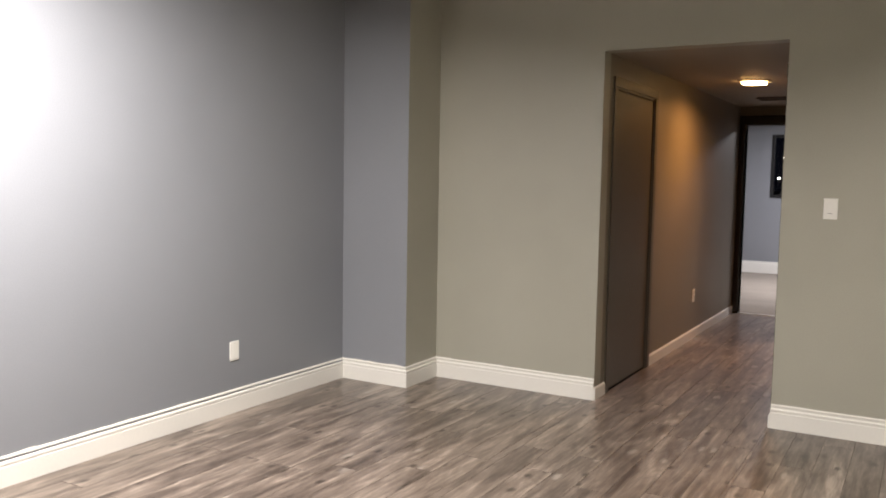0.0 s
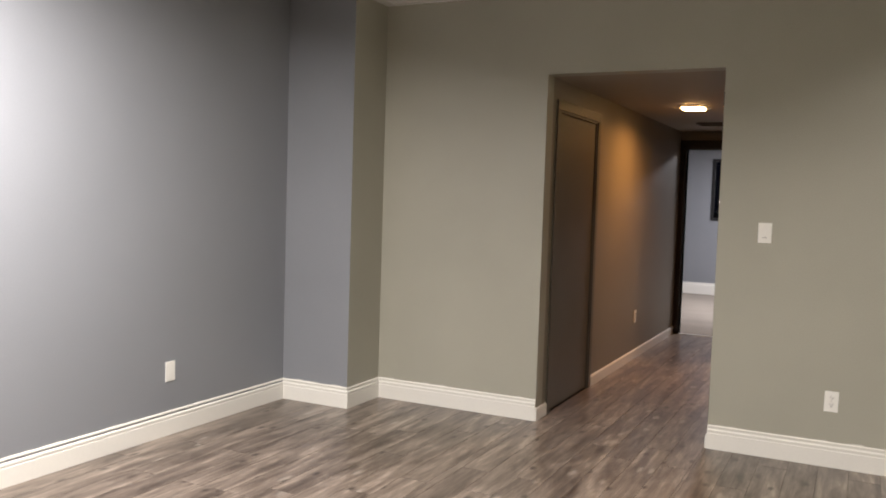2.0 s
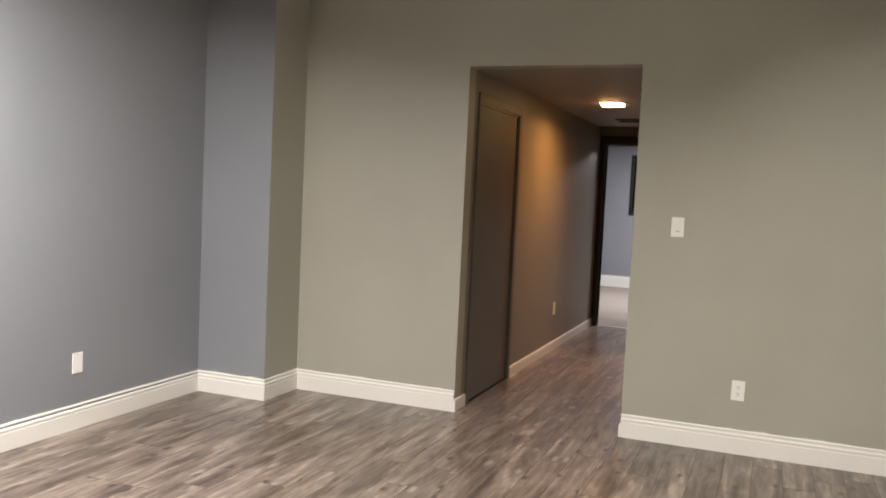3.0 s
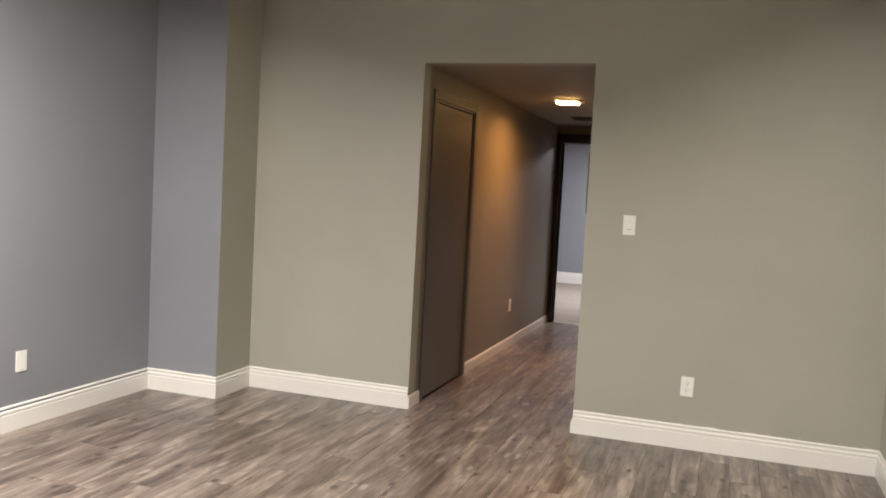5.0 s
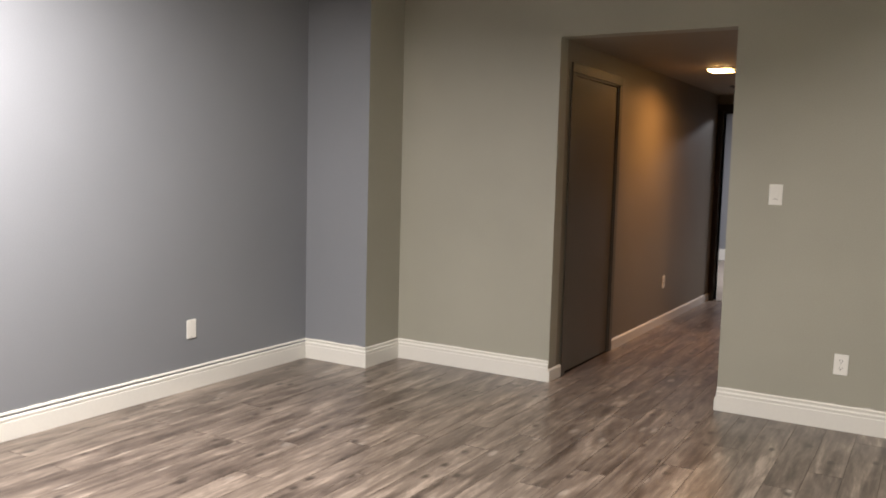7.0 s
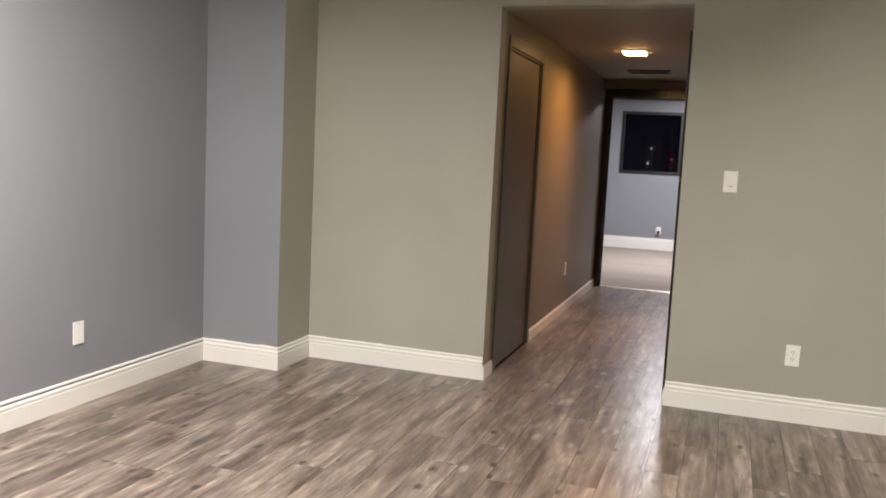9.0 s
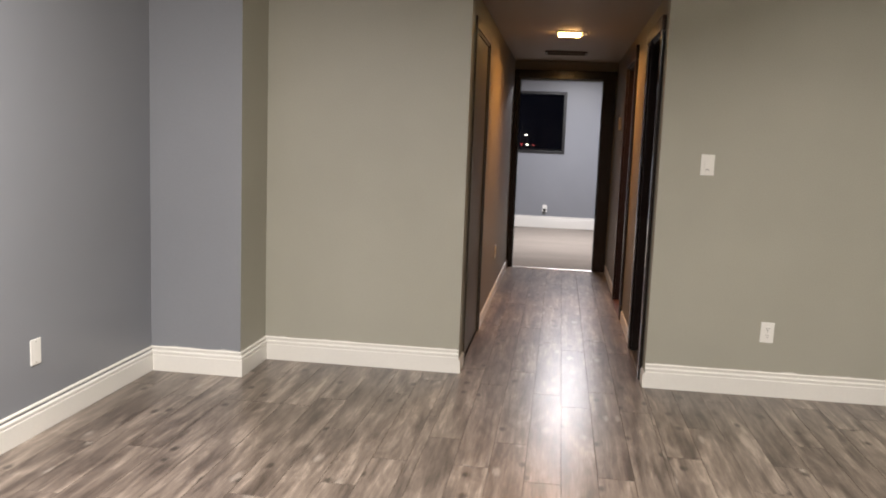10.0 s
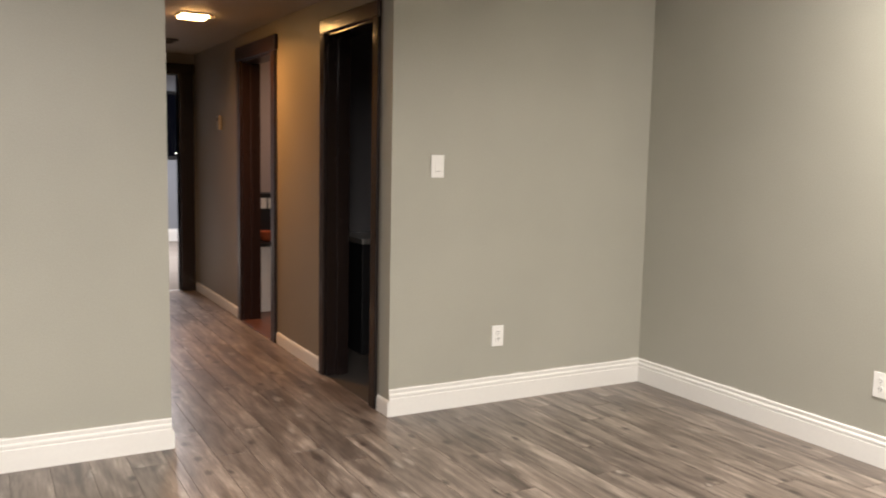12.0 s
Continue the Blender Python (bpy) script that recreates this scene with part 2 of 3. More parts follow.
tagged(part("pilaster", bm, [BLUE, GREIGE]), "boxed-out corner pier, blue-grey front and greige side", "pier", kind="structure")
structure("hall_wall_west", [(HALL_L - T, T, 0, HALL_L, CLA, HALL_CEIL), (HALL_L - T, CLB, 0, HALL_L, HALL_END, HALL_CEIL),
                             (HALL_L - T, CLA, KTOP, HALL_L, CLB, HALL_CEIL)], HALL_DIM_GREIGE, "corridor wall with a closet doorway, dimness put into its greige")
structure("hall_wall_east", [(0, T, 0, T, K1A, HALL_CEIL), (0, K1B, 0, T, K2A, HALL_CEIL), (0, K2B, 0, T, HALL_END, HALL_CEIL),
                             (0, K1A, KTOP, T, K1B, HALL_CEIL), (0, K2A, KTOP, T, K2B, HALL_CEIL)], HALL_DIM_GREIGE,
          "corridor wall with two dark-framed doorways, dimness put into its greige")
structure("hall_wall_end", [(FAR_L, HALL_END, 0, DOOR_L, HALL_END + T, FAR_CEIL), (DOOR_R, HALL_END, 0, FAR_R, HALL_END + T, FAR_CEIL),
                            (DOOR_L, HALL_END, KTOP, DOOR_R, HALL_END + T, FAR_CEIL)], HALL_DIM_GREIGE, "end wall with a doorway to the far room, greige darkened for dimness")
W1, W2, WB, WT = (-1.447, -0.495), (0.049, 1.001), 1.195, 2.176
structure("far_wall_north", [(FAR_L, FAR_N, 0, W1[0], FAR_N + 0.14, FAR_CEIL), (W1[1], FAR_N, 0, W2[0], FAR_N + 0.14, FAR_CEIL),
                             (W2[1], FAR_N, 0, FAR_R, FAR_N + 0.14, FAR_CEIL),
                             (W1[0], FAR_N, 0, W1[1], FAR_N + 0.14, WB), (W2[0], FAR_N, 0, W2[1], FAR_N + 0.14, WB),
                             (W1[0], FAR_N, WT, W1[1], FAR_N + 0.14, FAR_CEIL), (W2[0], FAR_N, WT, W2[1], FAR_N + 0.14, FAR_CEIL)],
          BLUE, "blue-grey wall with two dark night windows")
structure("far_wall_west", [(FAR_L - T, HALL_END, 0, FAR_L, FAR_N + 0.14, FAR_CEIL)], BLUE, "blue-grey side wall of the far room")
structure("far_wall_east", [(FAR_R, HALL_END, 0, FAR_R + T, FAR_N + 0.14, FAR_CEIL)], BLUE, "blue-grey side wall of the far room")
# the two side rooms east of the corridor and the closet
structure("side_wall_1", [(T, 1.70, 0, 2.0, 1.80, 2.4), (2.0, T, 0, 2.1, 1.8, 2.4)], UNLIT_WALL, "wall of the unlit side room, darkness put into its colour")
structure("side_wall_2", [(T, 3.62, 0, 2.0, 3.72, 2.4), (2.0, 1.80, 0, 2.1, 3.72, 2.4)], ROSE, "rose-grey painted wall of the side room")
structure("closet_wall", [(HALL_L - 0.8, CLA - 0.1, 0, HALL_L - 0.7, CLB + 0.1, 2.4)], UNLIT_WALL, "unseen back wall of the closet, darkened by its colour")

# ---- floors ----
structure("floor", [(LEFT - T, REAR - T, -0.1, RIGHT + T, T, -0.006), (HALL_L, T, -0.1, HALL_R, HALL_END, -0.006)], SUBFLOOR_AND_UNLIT,
          "grey-brown wood-look plank floor with knots", "floor")
structure("far_floor", [(FAR_L, HALL_END, -0.1, FAR_R, FAR_N, 0.0)], CARPET, "pale beige carpet of the far room", "floor")
# Borrowed near-black colour makes this room's floor look unlit.
structure("side_floor_1", [(0, T, -0.1, 2.0, 1.70, -0.004)], SUBFLOOR_AND_UNLIT, "floor of the unlit side room, its darkness put into the colour", "floor")
structure("side_floor_2", [(0, 1.80, -0.1, 2.0, 3.62, -0.004)], RED_FLOOR, "red-brown wooden floor of the side room", "floor")

# ---- ceilings ----
bm = bmesh.new()
box(bm, LEFT, REAR, CEIL + 0.02, RIGHT, 0, CEIL + 0.08, mat=1)
STEP = 0.61
nx, ny = int((RIGHT - LEFT) / STEP) + 1, int(-REAR / STEP) + 1
for i in range(nx):
    for j in range(ny):
        x0, y1 = LEFT + 0.01 + i * STEP, -0.01 - j * STEP
        x1, y0 = min(x0 + STEP - 0.024, RIGHT - 0.01), max(y1 - STEP + 0.024, REAR + 0.01)
        if x1 - x0 > 0.05 and y1 - y0 > 0.05:
            box(bm, x0, y0, CEIL + 0.006, x1, y1, CEIL + 0.02, mat=0)
for i in range(1, nx):
    x = LEFT - 0.002 + i * STEP
    box(bm, x - 0.012, REAR, CEIL, x + 0.012, 0, CEIL + 0.019, mat=1)
for j in range(1, ny):
    y = 0.002 - j * STEP
    box(bm, LEFT, y - 0.012, CEIL + 0.001, RIGHT, y + 0.012, CEIL + 0.0185, mat=1)
box(bm, LEFT, -0.022, CEIL - 0.001, RIGHT, 0, CEIL + 0.0195, mat=1)
box(bm, LEFT, REAR, CEIL - 0.001, LEFT + 0.022, 0, CEIL + 0.0192, mat=1)
tagged(part("ceiling", bm, [TILE, GRID]), "white speckled acoustic tile ceiling in a metal grid", "ceiling", kind="structure")
structure("hall_ceiling", [(HALL_L - T, T, HALL_CEIL, HALL_R + T, HALL_END, HALL_CEIL + 0.1)], SOFFIT, "low corridor ceiling, dimness put into its brown colour", "ceiling")
structure("far_ceiling", [(FAR_L - T, HALL_END, FAR_CEIL, FAR_R + T, FAR_N + 0.14, FAR_CEIL + 0.1)], TILE, "white ceiling of the far room", "ceiling")
structure("side_ceiling", [(T, T, 2.4, 2.1, 3.72, 2.5), (HALL_L - 0.8, 0.1, 2.4, HALL_L - T, 1.3, 2.5)], SOFFIT, "ceiling of the side rooms in the same dimmed colour", "ceiling")


# ---- baseboards: a stepped profile run along a wall ----
TALL = [(0, 0), (0.016, 0), (0.016, 0.092), (0.012, 0.096), (0.012, 0.099), (0.016, 0.102), (0.016, 0.112), (0.012, 0.116),
        (0.0050, 0.1175), (0.0050, 0.128), (0.0095, 0.1285), (0.0095, 0.136), (0.004, 0.139), (0, 0.139)]
FAR = [(u, v * 1.33) for u, v in TALL]
LOW = [(0, 0), (0.012, 0), (0.012, 0.068), (0.009, 0.078), (0.004, 0.083), (0, 0.083)]


def run(name, a, b, n, profile, mitre=(0, 0), label="", rough_edge=True, band=None):
    """A moulding from a to b on a wall with the normal n; mitre: +1 reaches out round a corner, -1 draws in."""
    a, b, n = Vector((*a, 0)), Vector((*b, 0)), Vector((*n, 0))
    d = (b - a).normalized()
    bm = bmesh.new()
    ends = []
    for p, s, m in ((a, -1, mitre[0]), (b, 1, mitre[1])):
        ends.append([bm.verts.new(p + n * u + d * (s * m * u) + Vector((0, 0, v + 0.0005))) for u, v in profile])
    k = len(profile)
    for i in range(k):
        q = bm.faces.new((ends[0][i], ends[0][(i + 1) % k], ends[1][(i + 1) % k], ends[1][i]))
        q.material_index = int(i == 8 and band is not None)
    bm.faces.new(ends[0]), bm.faces.new(ends[1][::-1])
    ob = tagged(part(name, bm, [WHITE, band or WHITE]), label or "white stepped wooden baseboard, brush-painted along its top", "baseboard", kind="structure")
    if rough_edge:   # the uneven brush line of trim paint on the wall above it
        bm = bmesh.new()
        length, top = (b - a).length, profile[-1][1]
        steps = max(4, int(length / 0.02))
        low, high = [], []
        for i in range(steps + 1):
            p = a + d * (length * i / steps) + n * 0.0012
            w = noise.noise((p.x * 7, p.y * 7, top * 9)) + 0.6 * noise.noise((p.x * 23, p.y * 23, 4))
            low.append(bm.verts.new(p + Vector((0, 0, top - 0.004))))
            high.append(bm.verts.new(p + Vector((0, 0, top + 0.003 + max(0.0, 0.009 * w)))))
        for i in range(steps):
            bm.faces.new((low[i], low[i + 1], high[i + 1], high[i]))
        part("paint_line", bm, WHITE, ob)
    return ob


run("baseboard", (LEFT, REAR), (LEFT, -0.405), (1, 0), TALL, (-1, -1), band=BLUE,
    label="white baseboard with a grey gap under its cap")
run("baseboard", (LEFT, -0.405), (-2.27, -0.405), (0, -1), TALL, (-1, 1))
run("baseboard", (-2.27, -0.405), (-2.27, 0), (1, 0), TALL, (1, -1))
run("baseboard", (-2.27, 0), (HALL_L, 0), (0, -1), TALL, (-1, 0))
run("baseboard", (HALL_R, 0), (RIGHT, 0), (0, -1), TALL, (0, -1))
run("baseboard", (RIGHT, 0), (RIGHT, REAR), (-1, 0), TALL, (-1, -1))
run("baseboard", (LEFT, REAR), (RIGHT, REAR), (0, 1), TALL, (-1, -1))
run("baseboard", (HALL_L, -0.012), (HALL_L, CLA - 0.065), (1, 0), LOW, label="short low white baseboard at the opening's jamb")
run("baseboard", (HALL_R, -0.012), (HALL_R, K1A - 0.075), (-1, 0), LOW, label="short low white baseboard at the opening's jamb")
run("baseboard", (HALL_L, CLB + 0.065), (HALL_L, HALL_END - 0.02), (1, 0), LOW, label="low white corridor baseboard")
run("baseboard", (HALL_R, K1B + 0.095), (HALL_R, K2A - 0.095), (-1, 0), LOW, label="low white corridor baseboard")
run("baseboard", (HALL_R, K2B + 0.095), (HALL_R, HALL_END - 0.03), (-1, 0), LOW, label="low white corridor baseboard")
run("baseboard", (FAR_L, FAR_N), (FAR_R, FAR_N), (0, -1), FAR, (-1, -1), rough_edge=False)
run("baseboard", (FAR_L, HALL_END + T), (FAR_L, FAR_N), (1, 0), FAR, (-1, -1), rough_edge=False)
run("baseboard", (FAR_R, HALL_END + T), (FAR_R, FAR_N), (-1, 0), FAR, (-1, -1), rough_edge=False)

# ---- door frames ----
def side_frame(name, ya, yb, mat, jut, label, w=0.085, head=0.075):
    """A cased doorway in the corridor's east wall: jamb lining, casing and a head board."""
    f = tagged(new(name), label, "door frame", kind="structure")
    for y0, y1 in ((ya, ya + 0.02), (yb - 0.02, yb)):
        box_part("jamb", (-0.002, y0, 0, T + 0.02, y1, KTOP), mat, f, 0.002)
    box_part("head_jamb", (-0.002, ya + 0.02, KTOP - 0.02, T + 0.02, yb - 0.02, KTOP), mat, f, 0.002)
    for y0, y1 in ((ya + 0.006 - w, ya + 0.006), (yb - 0.006, yb - 0.006 + w)):
        box_part("casing", (-0.022, y0, 0, -0.0025, y1, KTOP - 0.006), mat, f, 0.005)
    box_part("head_casing", (-0.026, ya + 0.006 - w - jut, KTOP - 0.006, -0.0025, yb - 0.006 + w + jut, KTOP + head), HEAD_WOOD if mat is CASING else mat, f, 0.006)
    for y0, y1 in ((ya + 0.0202, ya + 0.032), (yb - 0.032, yb - 0.0202)):
        box_part("door_stop", (0.06, y0, 0, 0.095, y1, KTOP - 0.021), mat, f, 0.002)
    return f


side_frame("door_frame_1", K1A, K1B, CASING, 0.0, "glossy near-black wooden door frame to an unlit room", 0.07)
side_frame("door_frame_2", K2A, K2B, RED_CASING, 0.026, "dark red-brown varnished door frame with a wide head board", head=0.098)

f = tagged(new("door_frame_3"), "near-black wooden door frame at the corridor's end", "door frame", kind="structure")
for x0, x1 in ((DOOR_L - 0.02, DOOR_L), (DOOR_R, DOOR_R + 0.02)):
    box_part("jamb", (x0, HALL_END - 0.003, 0, x1, HALL_END + T + 0.003, KTOP), CASING, f, 0.002)
box_part("head_jamb", (DOOR_L, HALL_END - 0.003, KTOP, DOOR_R, HALL_END + T + 0.003, KTOP + 0.02), CASING, f, 0.002)
box_part("casing", (HALL_L + 0.001, HALL_END - 0.024, 0, DOOR_L - 0.006, HALL_END - 0.0035, KTOP + 0.006), CASING, f, 0.005)
box_part("casing", (DOOR_R + 0.006, HALL_END - 0.024, 0, DOOR_R + 0.136, HALL_END - 0.0035, KTOP + 0.006), CASING, f, 0.005)
box_part("head_casing", (HALL_L + 0.001, HALL_END - 0.028, KTOP + 0.0065, DOOR_R + 0.144, HALL_END - 0.0035, KTOP + 0.10), CASING, f, 0.006)
for x0, x1 in ((DOOR_L - 0.09, DOOR_L - 0.006), (DOOR_R + 0.006, DOOR_R + 0.09)):
    box_part("casing", (x0, HALL_END + T + 0.0035, 0, x1, HALL_END + T + 0.022, KTOP + 0.09), CASING, f, 0.005)

# closed closet door in the corridor's west wall, its colour darkened for shade
f = tagged(new("door_1"), "closed flat closet door, greige darkened to carry the corridor's shade", "door", kind="structure")
box_part("door_leaf", (HALL_L - 0.045, CLA + 0.0225, 0.010, HALL_L - 0.006, CLB - 0.0225, KTOP - 0.0225), DIM_DOOR, f, 0.003)
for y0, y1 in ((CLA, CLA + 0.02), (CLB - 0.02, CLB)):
    box_part("jamb", (HALL_L - T, y0, 0, HALL_L + 0.002, y1, KTOP), DIM_DOOR, f, 0.002)
box_part("head_jamb", (HALL_L - T, CLA + 0.02, KTOP - 0.02, HALL_L + 0.002, CLB - 0.02, KTOP), DIM_DOOR, f, 0.002)
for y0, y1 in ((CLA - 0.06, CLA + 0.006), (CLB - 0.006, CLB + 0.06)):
    box_part("casing", (HALL_L + 0.0025, y0, 0, HALL_L + 0.012, y1, KTOP - 0.006), DIM_DOOR, f, 0.006)
box_part("head_casing", (HALL_L + 0.0025, CLA - 0.06, KTOP - 0.006, HALL_L + 0.012, CLB + 0.06, KTOP + 0.06), DIM_DOOR, f, 0.006)

# thresholds
bm = bmesh.new()
box(bm, DOOR_L, HALL_END - 0.012, 0.0, DOOR_R, HALL_END + 0.03, 0.008, bevel=0.003)
tagged(part("threshold_strip", bm, ALU), "pale metal strip between planks and carpet", "threshold", kind="structure")
bm = bmesh.new()
box(bm, -0.02, K2A + 0.021, -0.003, T + 0.01, K2B - 0.021, 0.010, bevel=0.004)
tagged(part("door_sill", bm, RED_FLOOR), "red-brown wooden door sill", "threshold", kind="structure")


# ---- windows of the far room ----
def window(name, x0, x1):
    w = tagged(new(name), "black-framed window onto the dark night", "window", kind="structure")
    y0, y1, b = FAR_N - 0.012, FAR_N + 0.07, 0.045
    for q in ((x0, y0, WB, x0 + b, y1, WT), (x1 - b, y0, WB, x1, y1, WT),
              (x0 + b, y0, WB, x1 - b, y1, WB + b), (x0 + b, y0, WT - b, x1 - b, y1, WT)):
        box_part("window_frame", q, BLACK, w, 0.004)
    pane = box_part("pane", (x0 + b - 0.004, FAR_N + 0.03, WB + b - 0.004, x1 - b + 0.004, FAR_N + 0.036, WT - b + 0.004), GLASS, w)
    pane.visible_shadow = False
    return w


window("window_1", *W1)
window("window_2", *W2)


# ---- wall plates ----
def plate_mesh(parent):
    bm = bmesh.new()
    box(bm, -0.0365, -0.006, -0.058, 0.0365, 0, 0.058, bevel=0.0035)
    return part("plate", bm, PLASTIC, parent)


def screw_at(parent, z):
    bm = bmesh.new()
    cyl(bm, 0, -0.0065, z, 0.0034, 0.0030, 0.0022, "y", 12)
    return part("screw", bm, SCREW, parent)


def wall_switch(name, m, label):
    """A rocker switch; local -y faces the room."""
    ob = tagged(new(name), label, "light switch")
    plate_mesh(ob)
    bm = bmesh.new()
    box(bm, -0.0165, -0.0085, -0.033, 0.0165, -0.0062, 0.033, bevel=0.0015)
    part("rocker_frame", bm, PLASTIC, ob)
    bm = bmesh.new()
    vs = [(-0.0145, -0.0086, -0.030), (0.0145, -0.0086, -0.030), (0.0145, -0.0086, 0.030), (-0.0145, -0.0086, 0.030),
          (-0.0145, -0.0135, -0.030), (0.0145, -0.0135, -0.030), (0.0145, -0.0095, 0.030), (-0.0145, -0.0095, 0.030)]
    v = [bm.verts.new(p) for p in vs]
    for q in ((0, 1, 2, 3), (4, 5, 6, 7), (0, 1, 5, 4), (2, 3, 7, 6), (1, 2, 6, 5), (0, 3, 7, 4)):
        bm.faces.new([v[k] for k in q])
    part("rocker", bm, PLASTIC, ob)
    box_part("gap_line", (-0.012, -0.0146, -0.0262, 0.012, -0.0125, -0.0240), SLOT, ob)
    ob.matrix_basis = m
    return ob


def wall_outlet(name, m, label):
    """A duplex outlet; local -y faces the room."""
    ob = tagged(new(name), label, "outlet", "white wall outlets")
    plate_mesh(ob)
    for s in (1, -1):
        bm = bmesh.new()
        cyl(bm, 0, -0.0068, 0.0195 * s, 0.0172, 0.0165, 0.0032, "y", 20)
        r = part("receptacle", bm, PLASTIC, ob)
        for x in (-0.0065, 0.0065):
            box_part("slot", (x - 0.0013, -0.0089, 0.0195 * s, x + 0.0013, -0.0080, 0.0195 * s + 0.009), SLOT, r)
        bm = bmesh.new()
        cyl(bm, 0, -0.0086, 0.0195 * s - 0.0075, 0.0028, 0.0028, 0.0014, "y", 10)
        part("ground_hole", bm, SLOT, r)
    screw_at(ob, 0)
    ob.matrix_basis = m
    return ob


def blank_plate(name, m, label):
    ob = tagged(new(name), label, "wall plate")
    plate_mesh(ob)
    bm = bmesh.new()
    box(bm, -0.017, -0.0068, -0.034, 0.017, -0.0055, 0.034, bevel=0.0003)
    part("insert", bm, PLASTIC, ob)
    for z in (0.047, -0.047):
        screw_at(ob, z)
    ob.matrix_basis = m
    return ob


wall_switch("light_switch", pose(0.258, 0, 1.285), "white rocker light switch on the greige wall")
wall_outlet("wall_outlet", pose(0.652, 0, 0.367, 0, 1.0, 0), "white duplex outlet, slightly crooked, on greige wall")
blank_plate("wall_plate", pose(LEFT, -1.475, 0.373, 0, 0, 90), "white cover plate low on the blue-grey wall")
wall_outlet("wall_outlet", pose(RIGHT, -1.56, 0.367, 0, 0, -90), "white duplex outlet low on the side wall")
wall_outlet("wall_outlet", pose(HALL_L, 2.575, 0.394, 0, 0, 90), "white duplex outlet in the dim corridor")
far = wall_outlet("wall_outlet", pose(-0.76, FAR_N, 0.310), "white outlet with a plugged-in adapter, far room")
bm = bmesh.new()
box(bm, -0.022, -0.045, -0.052, 0.022, -0.0095, 0.0, bevel=0.006)
part("plug_adapter", bm, SLOT, far, "black plug-in adapter")

# thermostat on the corridor's east wall
th = thing("thermostat", 0, 3.39, 1.575, "small off-white thermostat on the corridor wall", "thermostat")
bm = bmesh.new()
box(bm, -0.022, -0.04, -0.06, 0, 0.04, 0.06, bevel=0.006)
part("case", bm, plain("aged_plastic", (0.33, 0.30, 0.25), 0.45, vary=0.04), th)
bm = bmesh.new()
box(bm, -0.0245, -0.022, 0.012, -0.0225, 0.022, 0.042, bevel=0.001)
part("display", bm, VENT, th)

# ---- ceiling fixtures ----
lamp = thing("ceiling_light", -0.53, 1.96, HALL_CEIL, "glowing warm square ceiling light in the corridor", "ceiling light")
bm = bmesh.new()
box(bm, -0.10, -0.10, -0.012, 0.10, 0.10, 0.0, bevel=0.005)
part("housing", bm, GRID, lamp)
bm = bmesh.new()
box(bm, -0.085, -0.085, -0.026, 0.085, 0.085, -0.0125, bevel=0.006)
part("diffuser", bm, LAMP_WARM, lamp, "glowing frosted diffuser")
bm = bmesh.new()
box(bm, 0.101, -0.02, -0.020, 0.135, 0.015, -0.004, bevel=0.003)
part("spring_clip", bm, ALU, lamp, "loose metal spring clip")

vent = thing("ceiling_vent", -0.55, 3.42, HALL_CEIL, "dark louvred air vent in the corridor ceiling", "vent")
bm = bmesh.new()
box(bm, -0.19, -0.11, -0.006, 0.19, 0.11, 0.0, bevel=0.002)
part("backing", bm, SLOT, vent)
for q in ((-0.20, -0.12, -0.016, -0.175, 0.12, -0.0065), (0.175, -0.12, -0.016, 0.20, 0.12, -0.0065),
          (-0.1745, -0.12, -0.016, 0.1745, -0.097, -0.0065), (-0.1745, 0.097, -0.016, 0.1745, 0.12, -0.0065)):
    box_part("frame", q, VENT, vent, 0.002)
for i in range(7):
    bm = bmesh.new()
    box(bm, -0.174, -0.010, -0.001, 0.174, 0.010, 0.001)
    bmesh.ops.rotate(bm, verts=bm.verts, cent=(0, 0, 0), matrix=Matrix.Rotation(radians(35), 3, "X"))
    bmesh.ops.translate(bm, verts=bm.verts, vec=(0, -0.078 + i * 0.026, -0.0135))
    part("slat", bm, VENT, vent)


def lamp_panel(x, y, tilt):
    """A flat panel lamp on two ceiling stems, turned towards the side wall."""
    t = thing("panel_lamp", x, y, CEIL, "white flat panel lamp tilted on two ceiling stems", "ceiling light", "tilted panel lamps")
    turned = pose(0, 0, -0.24, 0, tilt, 0)
    for sy in (-0.45, 0.45):
        bm = bmesh.new()
        cyl(bm, 0, sy, -0.11, 0.012, 0.012, 0.219)
        cyl(bm, 0, sy, -0.006, 0.045, 0.045, 0.011)
        part("stem", bm, ALU, t)
    for name, q, mat in (("housing", (-0.29, -0.59, -0.004, 0.29, 0.59, 0.03), GRID), ("diffuser", (-0.27, -0.57, -0.012, 0.27, 0.57, -0.005), LAMP_COOL)):
        box_part(name, q, mat, t, 0.002).matrix_basis = turned
    return t


def troffer(x, y, z):
    t = thing("ceiling_troffer", x, y, z, "white recessed ceiling troffer with frosted panel", "ceiling light")
    for q in ((-0.30, -0.60, -0.016, -0.27, 0.60, -0.002), (0.27, -0.60, -0.016, 0.30, 0.60, -0.002),
              (-0.2695, -0.60, -0.016, 0.2695, -0.57, -0.002), (-0.2695, 0.57, -0.016, 0.2695, 0.60, -0.002)):
        box_part("frame", q, GRID, t, 0.002)
    box_part("diffuser", (-0.269, -0.569, -0.010, 0.269, 0.569, -0.004), LAMP_COOL, t)
    return t


for x, y, tilt, watts, colour in PANELS:
    lamp_panel(x, y, tilt)
troffer(-0.3, 6.9, FAR_CEIL)
side = thing("ceiling_globe", 1.2, 2.7, 2.4, "small round lamp on the side room's ceiling", "ceiling light")
bm = bmesh.new()
cyl(bm, 0, 0, -0.03, 0.11, 0.13, 0.055)
part("shade", bm, LAMP_SIDE, side)

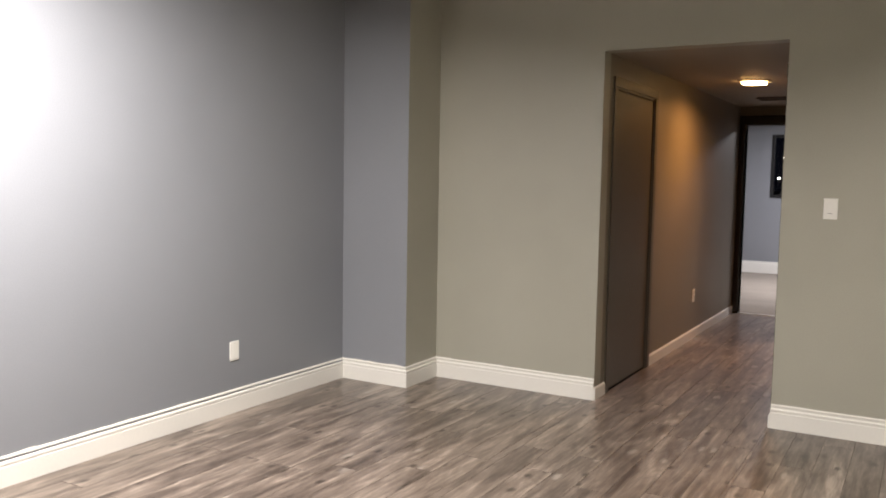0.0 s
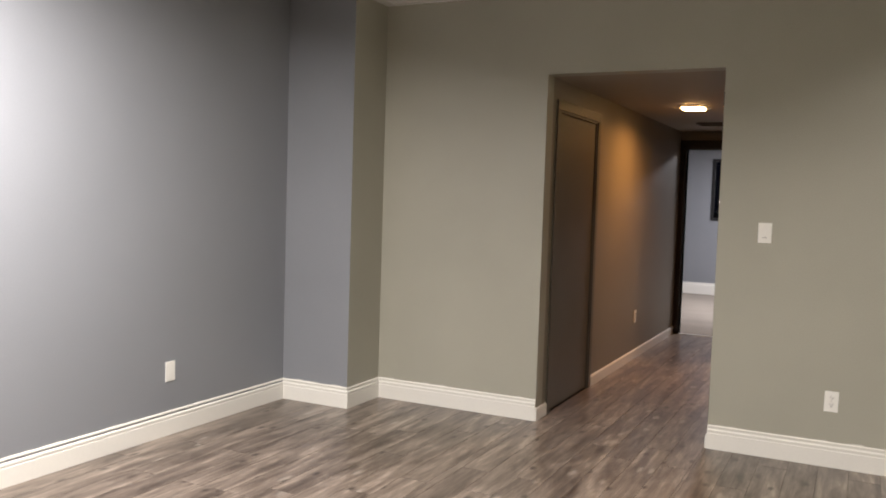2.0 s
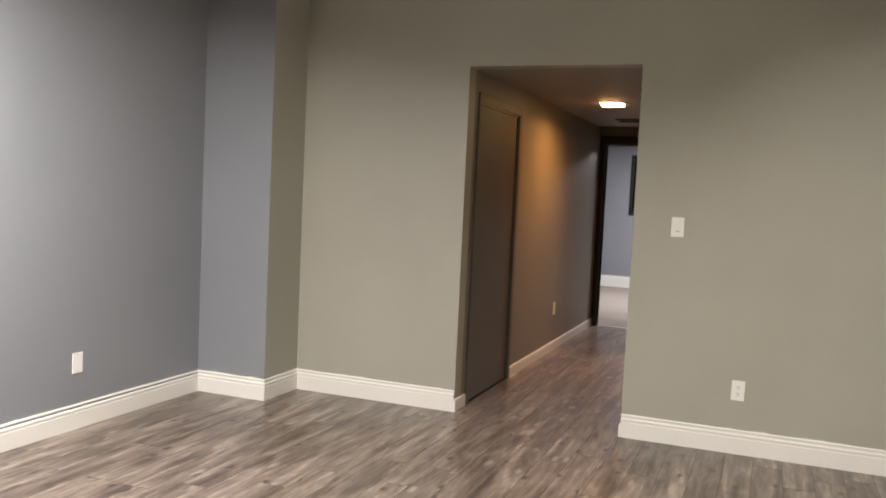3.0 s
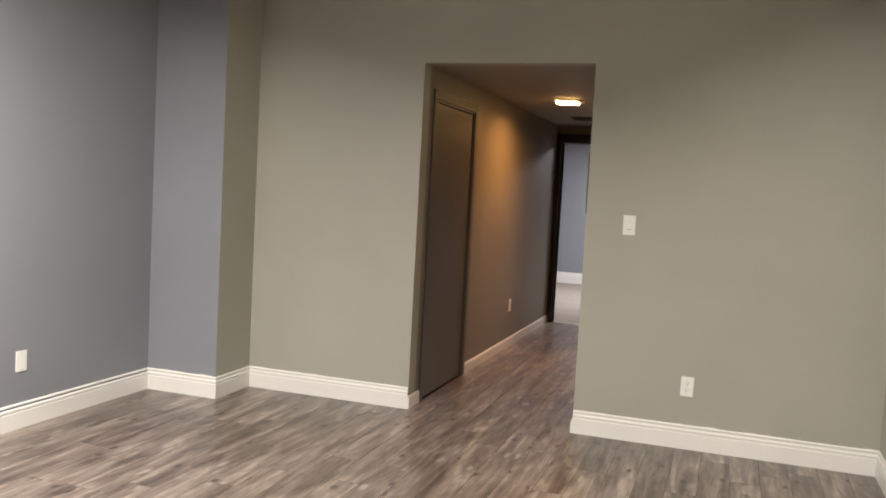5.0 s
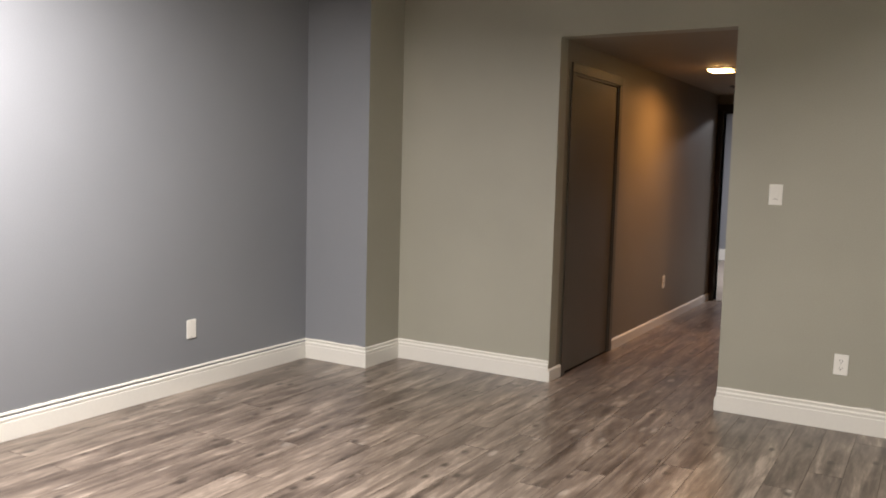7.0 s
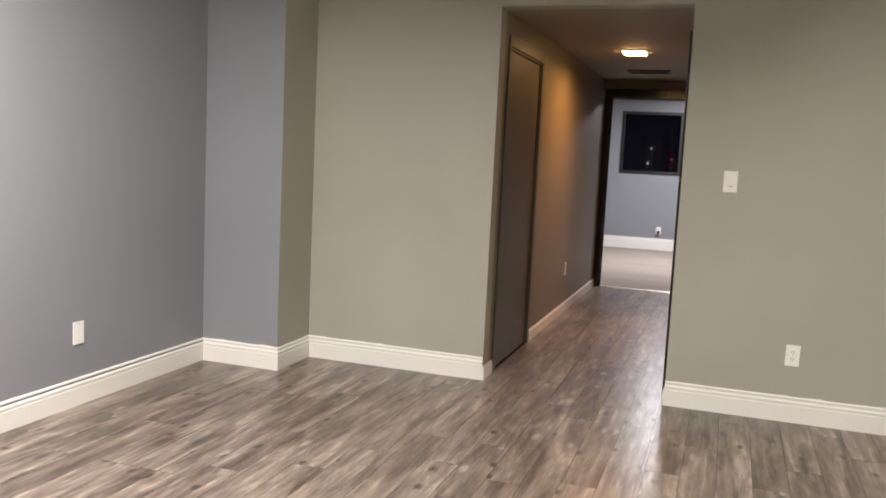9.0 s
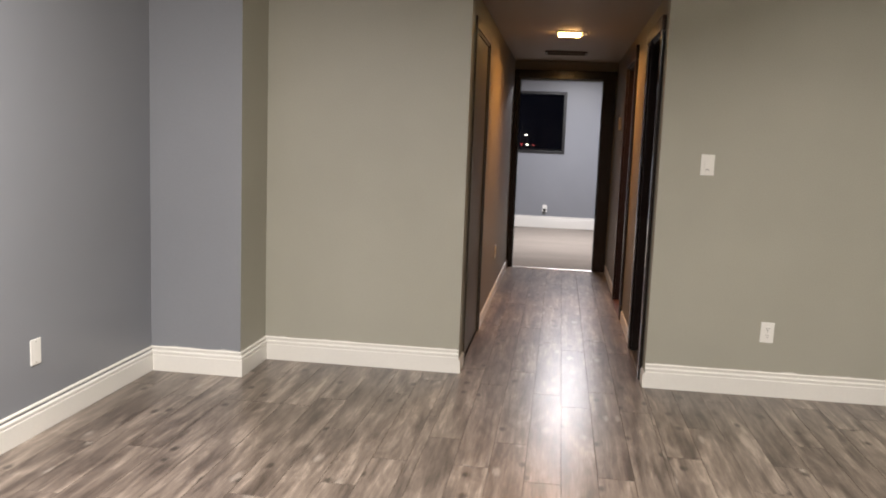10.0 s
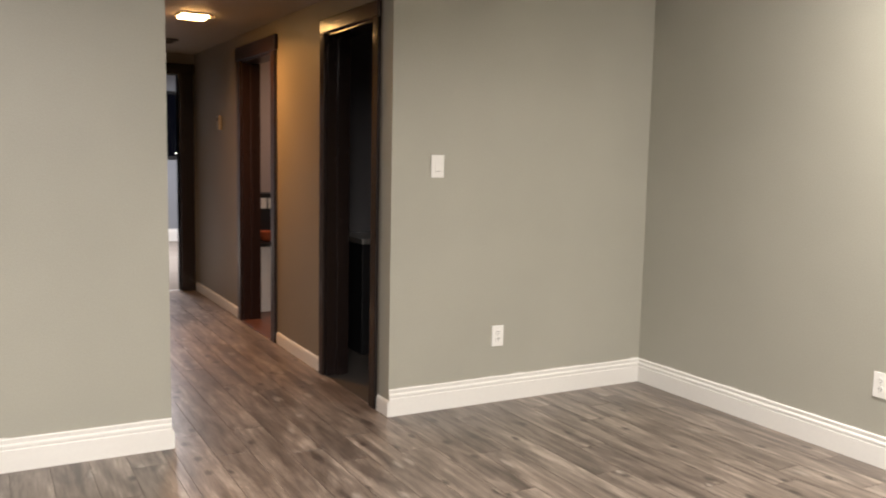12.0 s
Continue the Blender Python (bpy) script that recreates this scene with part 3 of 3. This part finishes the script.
# ---- the side rooms' furniture, seen through the doorways ----
cab = thing("low_cabinet", 0.42, 3.28, 0, "white low cabinet with a black top", "cabinet")
bm = bmesh.new()
box(bm, -0.25, -0.28, 0.0, 0.25, 0.28, 0.555, bevel=0.012)
part("body", bm, PLASTIC, cab)
bm = bmesh.new()
box(bm, -0.27, -0.30, 0.556, 0.27, 0.30, 0.585, bevel=0.006)
part("top", bm, BLACK, cab, "black worktop")
bowl = thing("bowl", 0.33, 3.12, 0.586, "glazed orange bowl on the low cabinet", "bowl")
bm = bmesh.new()
prof = [(0.035, 0.0), (0.055, 0.012), (0.082, 0.05), (0.095, 0.085), (0.088, 0.085), (0.074, 0.05), (0.045, 0.018), (0.0, 0.014)]
rings = [[bm.verts.new((r * math.cos(k * math.tau / 24), r * math.sin(k * math.tau / 24), z)) for k in range(24)] for r, z in prof[:-1]]
for a, b in zip(rings, rings[1:]):
    for k in range(24):
        bm.faces.new((a[k], a[(k + 1) % 24], b[(k + 1) % 24], b[k]))
bm.faces.new(rings[0][::-1]), bm.faces.new(rings[-1])
part("dish", bm, ORANGE, bowl)
crate = thing("storage_box", 0.42, 3.36, 0.586, "black box with a white patterned band", "box")
bm = bmesh.new()
box(bm, -0.20, -0.13, 0.0, 0.20, 0.13, 0.40, bevel=0.006)
part("body", bm, BLACK, crate)
for i in range(6):
    box_part("band", (-0.185 + i * 0.064, -0.1335, 0.27, -0.135 + i * 0.064, -0.1305, 0.36), PLASTIC, crate, label="white pattern patch")
desk = thing("counter", 0.72, 1.48, 0, "dark cabinet with a pale worn top edge", "cabinet")
bm = bmesh.new()
box(bm, -0.32, -0.20, 0.0, 0.32, 0.20, 0.745, bevel=0.006)
part("body", bm, BLACK, desk)
bm = bmesh.new()
box(bm, -0.33, -0.22, 0.746, 0.33, 0.21, 0.782, bevel=0.004)
part("top", bm, ALU, desk, "dull metal worktop")

# ---- outdoors at night ----
structure("ground", [(-300, FAR_N + 1.0, -3.6, 300, 600, -3.5)], ASPHALT, "dark street far below the windows", "ground")


def street_lamp(x, y, h, r, mat, label):
    s = thing("street_lamp", x, y, -3.5, label, "street lamp", "far street lamps")
    bm = bmesh.new()
    cyl(bm, 0, 0, h / 2, 0.06, 0.04, h, seg=8)
    part("pole", bm, POLE, s)
    bm = bmesh.new()
    bmesh.ops.create_icosphere(bm, subdivisions=2, radius=0.32 * r, matrix=Matrix.Translation((0, 0, h)) @ Matrix.Diagonal((1.5, 1, 0.7, 1)))
    part("head", bm, mat, s)
    return s


# x, height over the street, size of the far lights, 80 m off
for x, h, r, mat in ((-4.1, 5.5, 0.26, CITY_WHITE), (-3.95, 4.55, 0.24, CITY_WHITE), (-4.5, 4.6, 0.12, CITY_RED), (-3.3, 4.5, 0.12, CITY_RED),
                     (-5.35, 5.35, 0.13, CITY_RED), (-7.6, 4.9, 0.15, CITY_WHITE), (-7.3, 6.4, 0.12, CITY_WHITE), (1.05, 5.4, 0.17, CITY_WHITE),
                     (0.6, 4.55, 0.22, CITY_WHITE), (11.8, 5.4, 0.30, CITY_WHITE), (10.7, 4.3, 0.14, CITY_WHITE), (9.2, 4.6, 0.22, CITY_WHITE),
                     (15.0, 4.5, 0.24, CITY_WHITE), (-11.8, 5.4, 0.34, CITY_WHITE), (-11.5, 7.4, 0.12, CITY_WHITE)):
    street_lamp(x, 80.0, h, r, mat, "distant red tail light on a post" if mat is CITY_RED else "distant lit street lamp in the night")

# ---- floor planks: pieces that share a mesh by length ----
WIDTH, LENGTH = 0.152, 1.22
FLOOR = bpy.data.objects["floor"]
cache = {}


def plank_mesh(w, length):
    key = (round(w, 3), round(length, 3))
    if key not in cache:
        bm = bmesh.new()
        c, g = 0.0009, 0.0001
        rows = [((g, -0.006), 0), ((g, -0.0016), 0), ((g + c, 0.0), 1)]
        rings = []
        for (ins, z), _ in rows:
            rings.append([bm.verts.new(p) for p in ((ins, ins, z), (w - ins, ins, z), (w - ins, length - ins, z), (ins, length - ins, z))])
        for a, b in zip(rings, rings[1:]):
            for k in range(4):
                bm.faces.new((a[k], a[(k + 1) % 4], b[(k + 1) % 4], b[k])).material_index = 1
        bm.faces.new(rings[-1])
        cache[key] = mesh_from("plank", bm, [PLANK, SEAM])
    return cache[key]


rng = random.Random(5)
x, column = LEFT, 0
while x < RIGHT - 0.01:
    w = min(WIDTH, RIGHT - x)
    if x < HALL_L < x + w:
        w = HALL_L - x
    elif x < HALL_R < x + w:
        w = HALL_R - x
    end = HALL_END if HALL_L - 0.001 <= x and x + w <= HALL_R + 0.001 else 0.0
    y = REAR - rng.choice((0.0, 0.31, 0.42, 0.61, 0.79, 0.93))
    while y < end - 0.02:
        y0, y1 = max(y, REAR), min(y + LENGTH, end)
        if y1 - y0 > 0.03:
            ob = new("plank", plank_mesh(w, y1 - y0))
            ob.parent = FLOOR
            ob.location = (x, y0, 0)
        y += LENGTH
    x += w
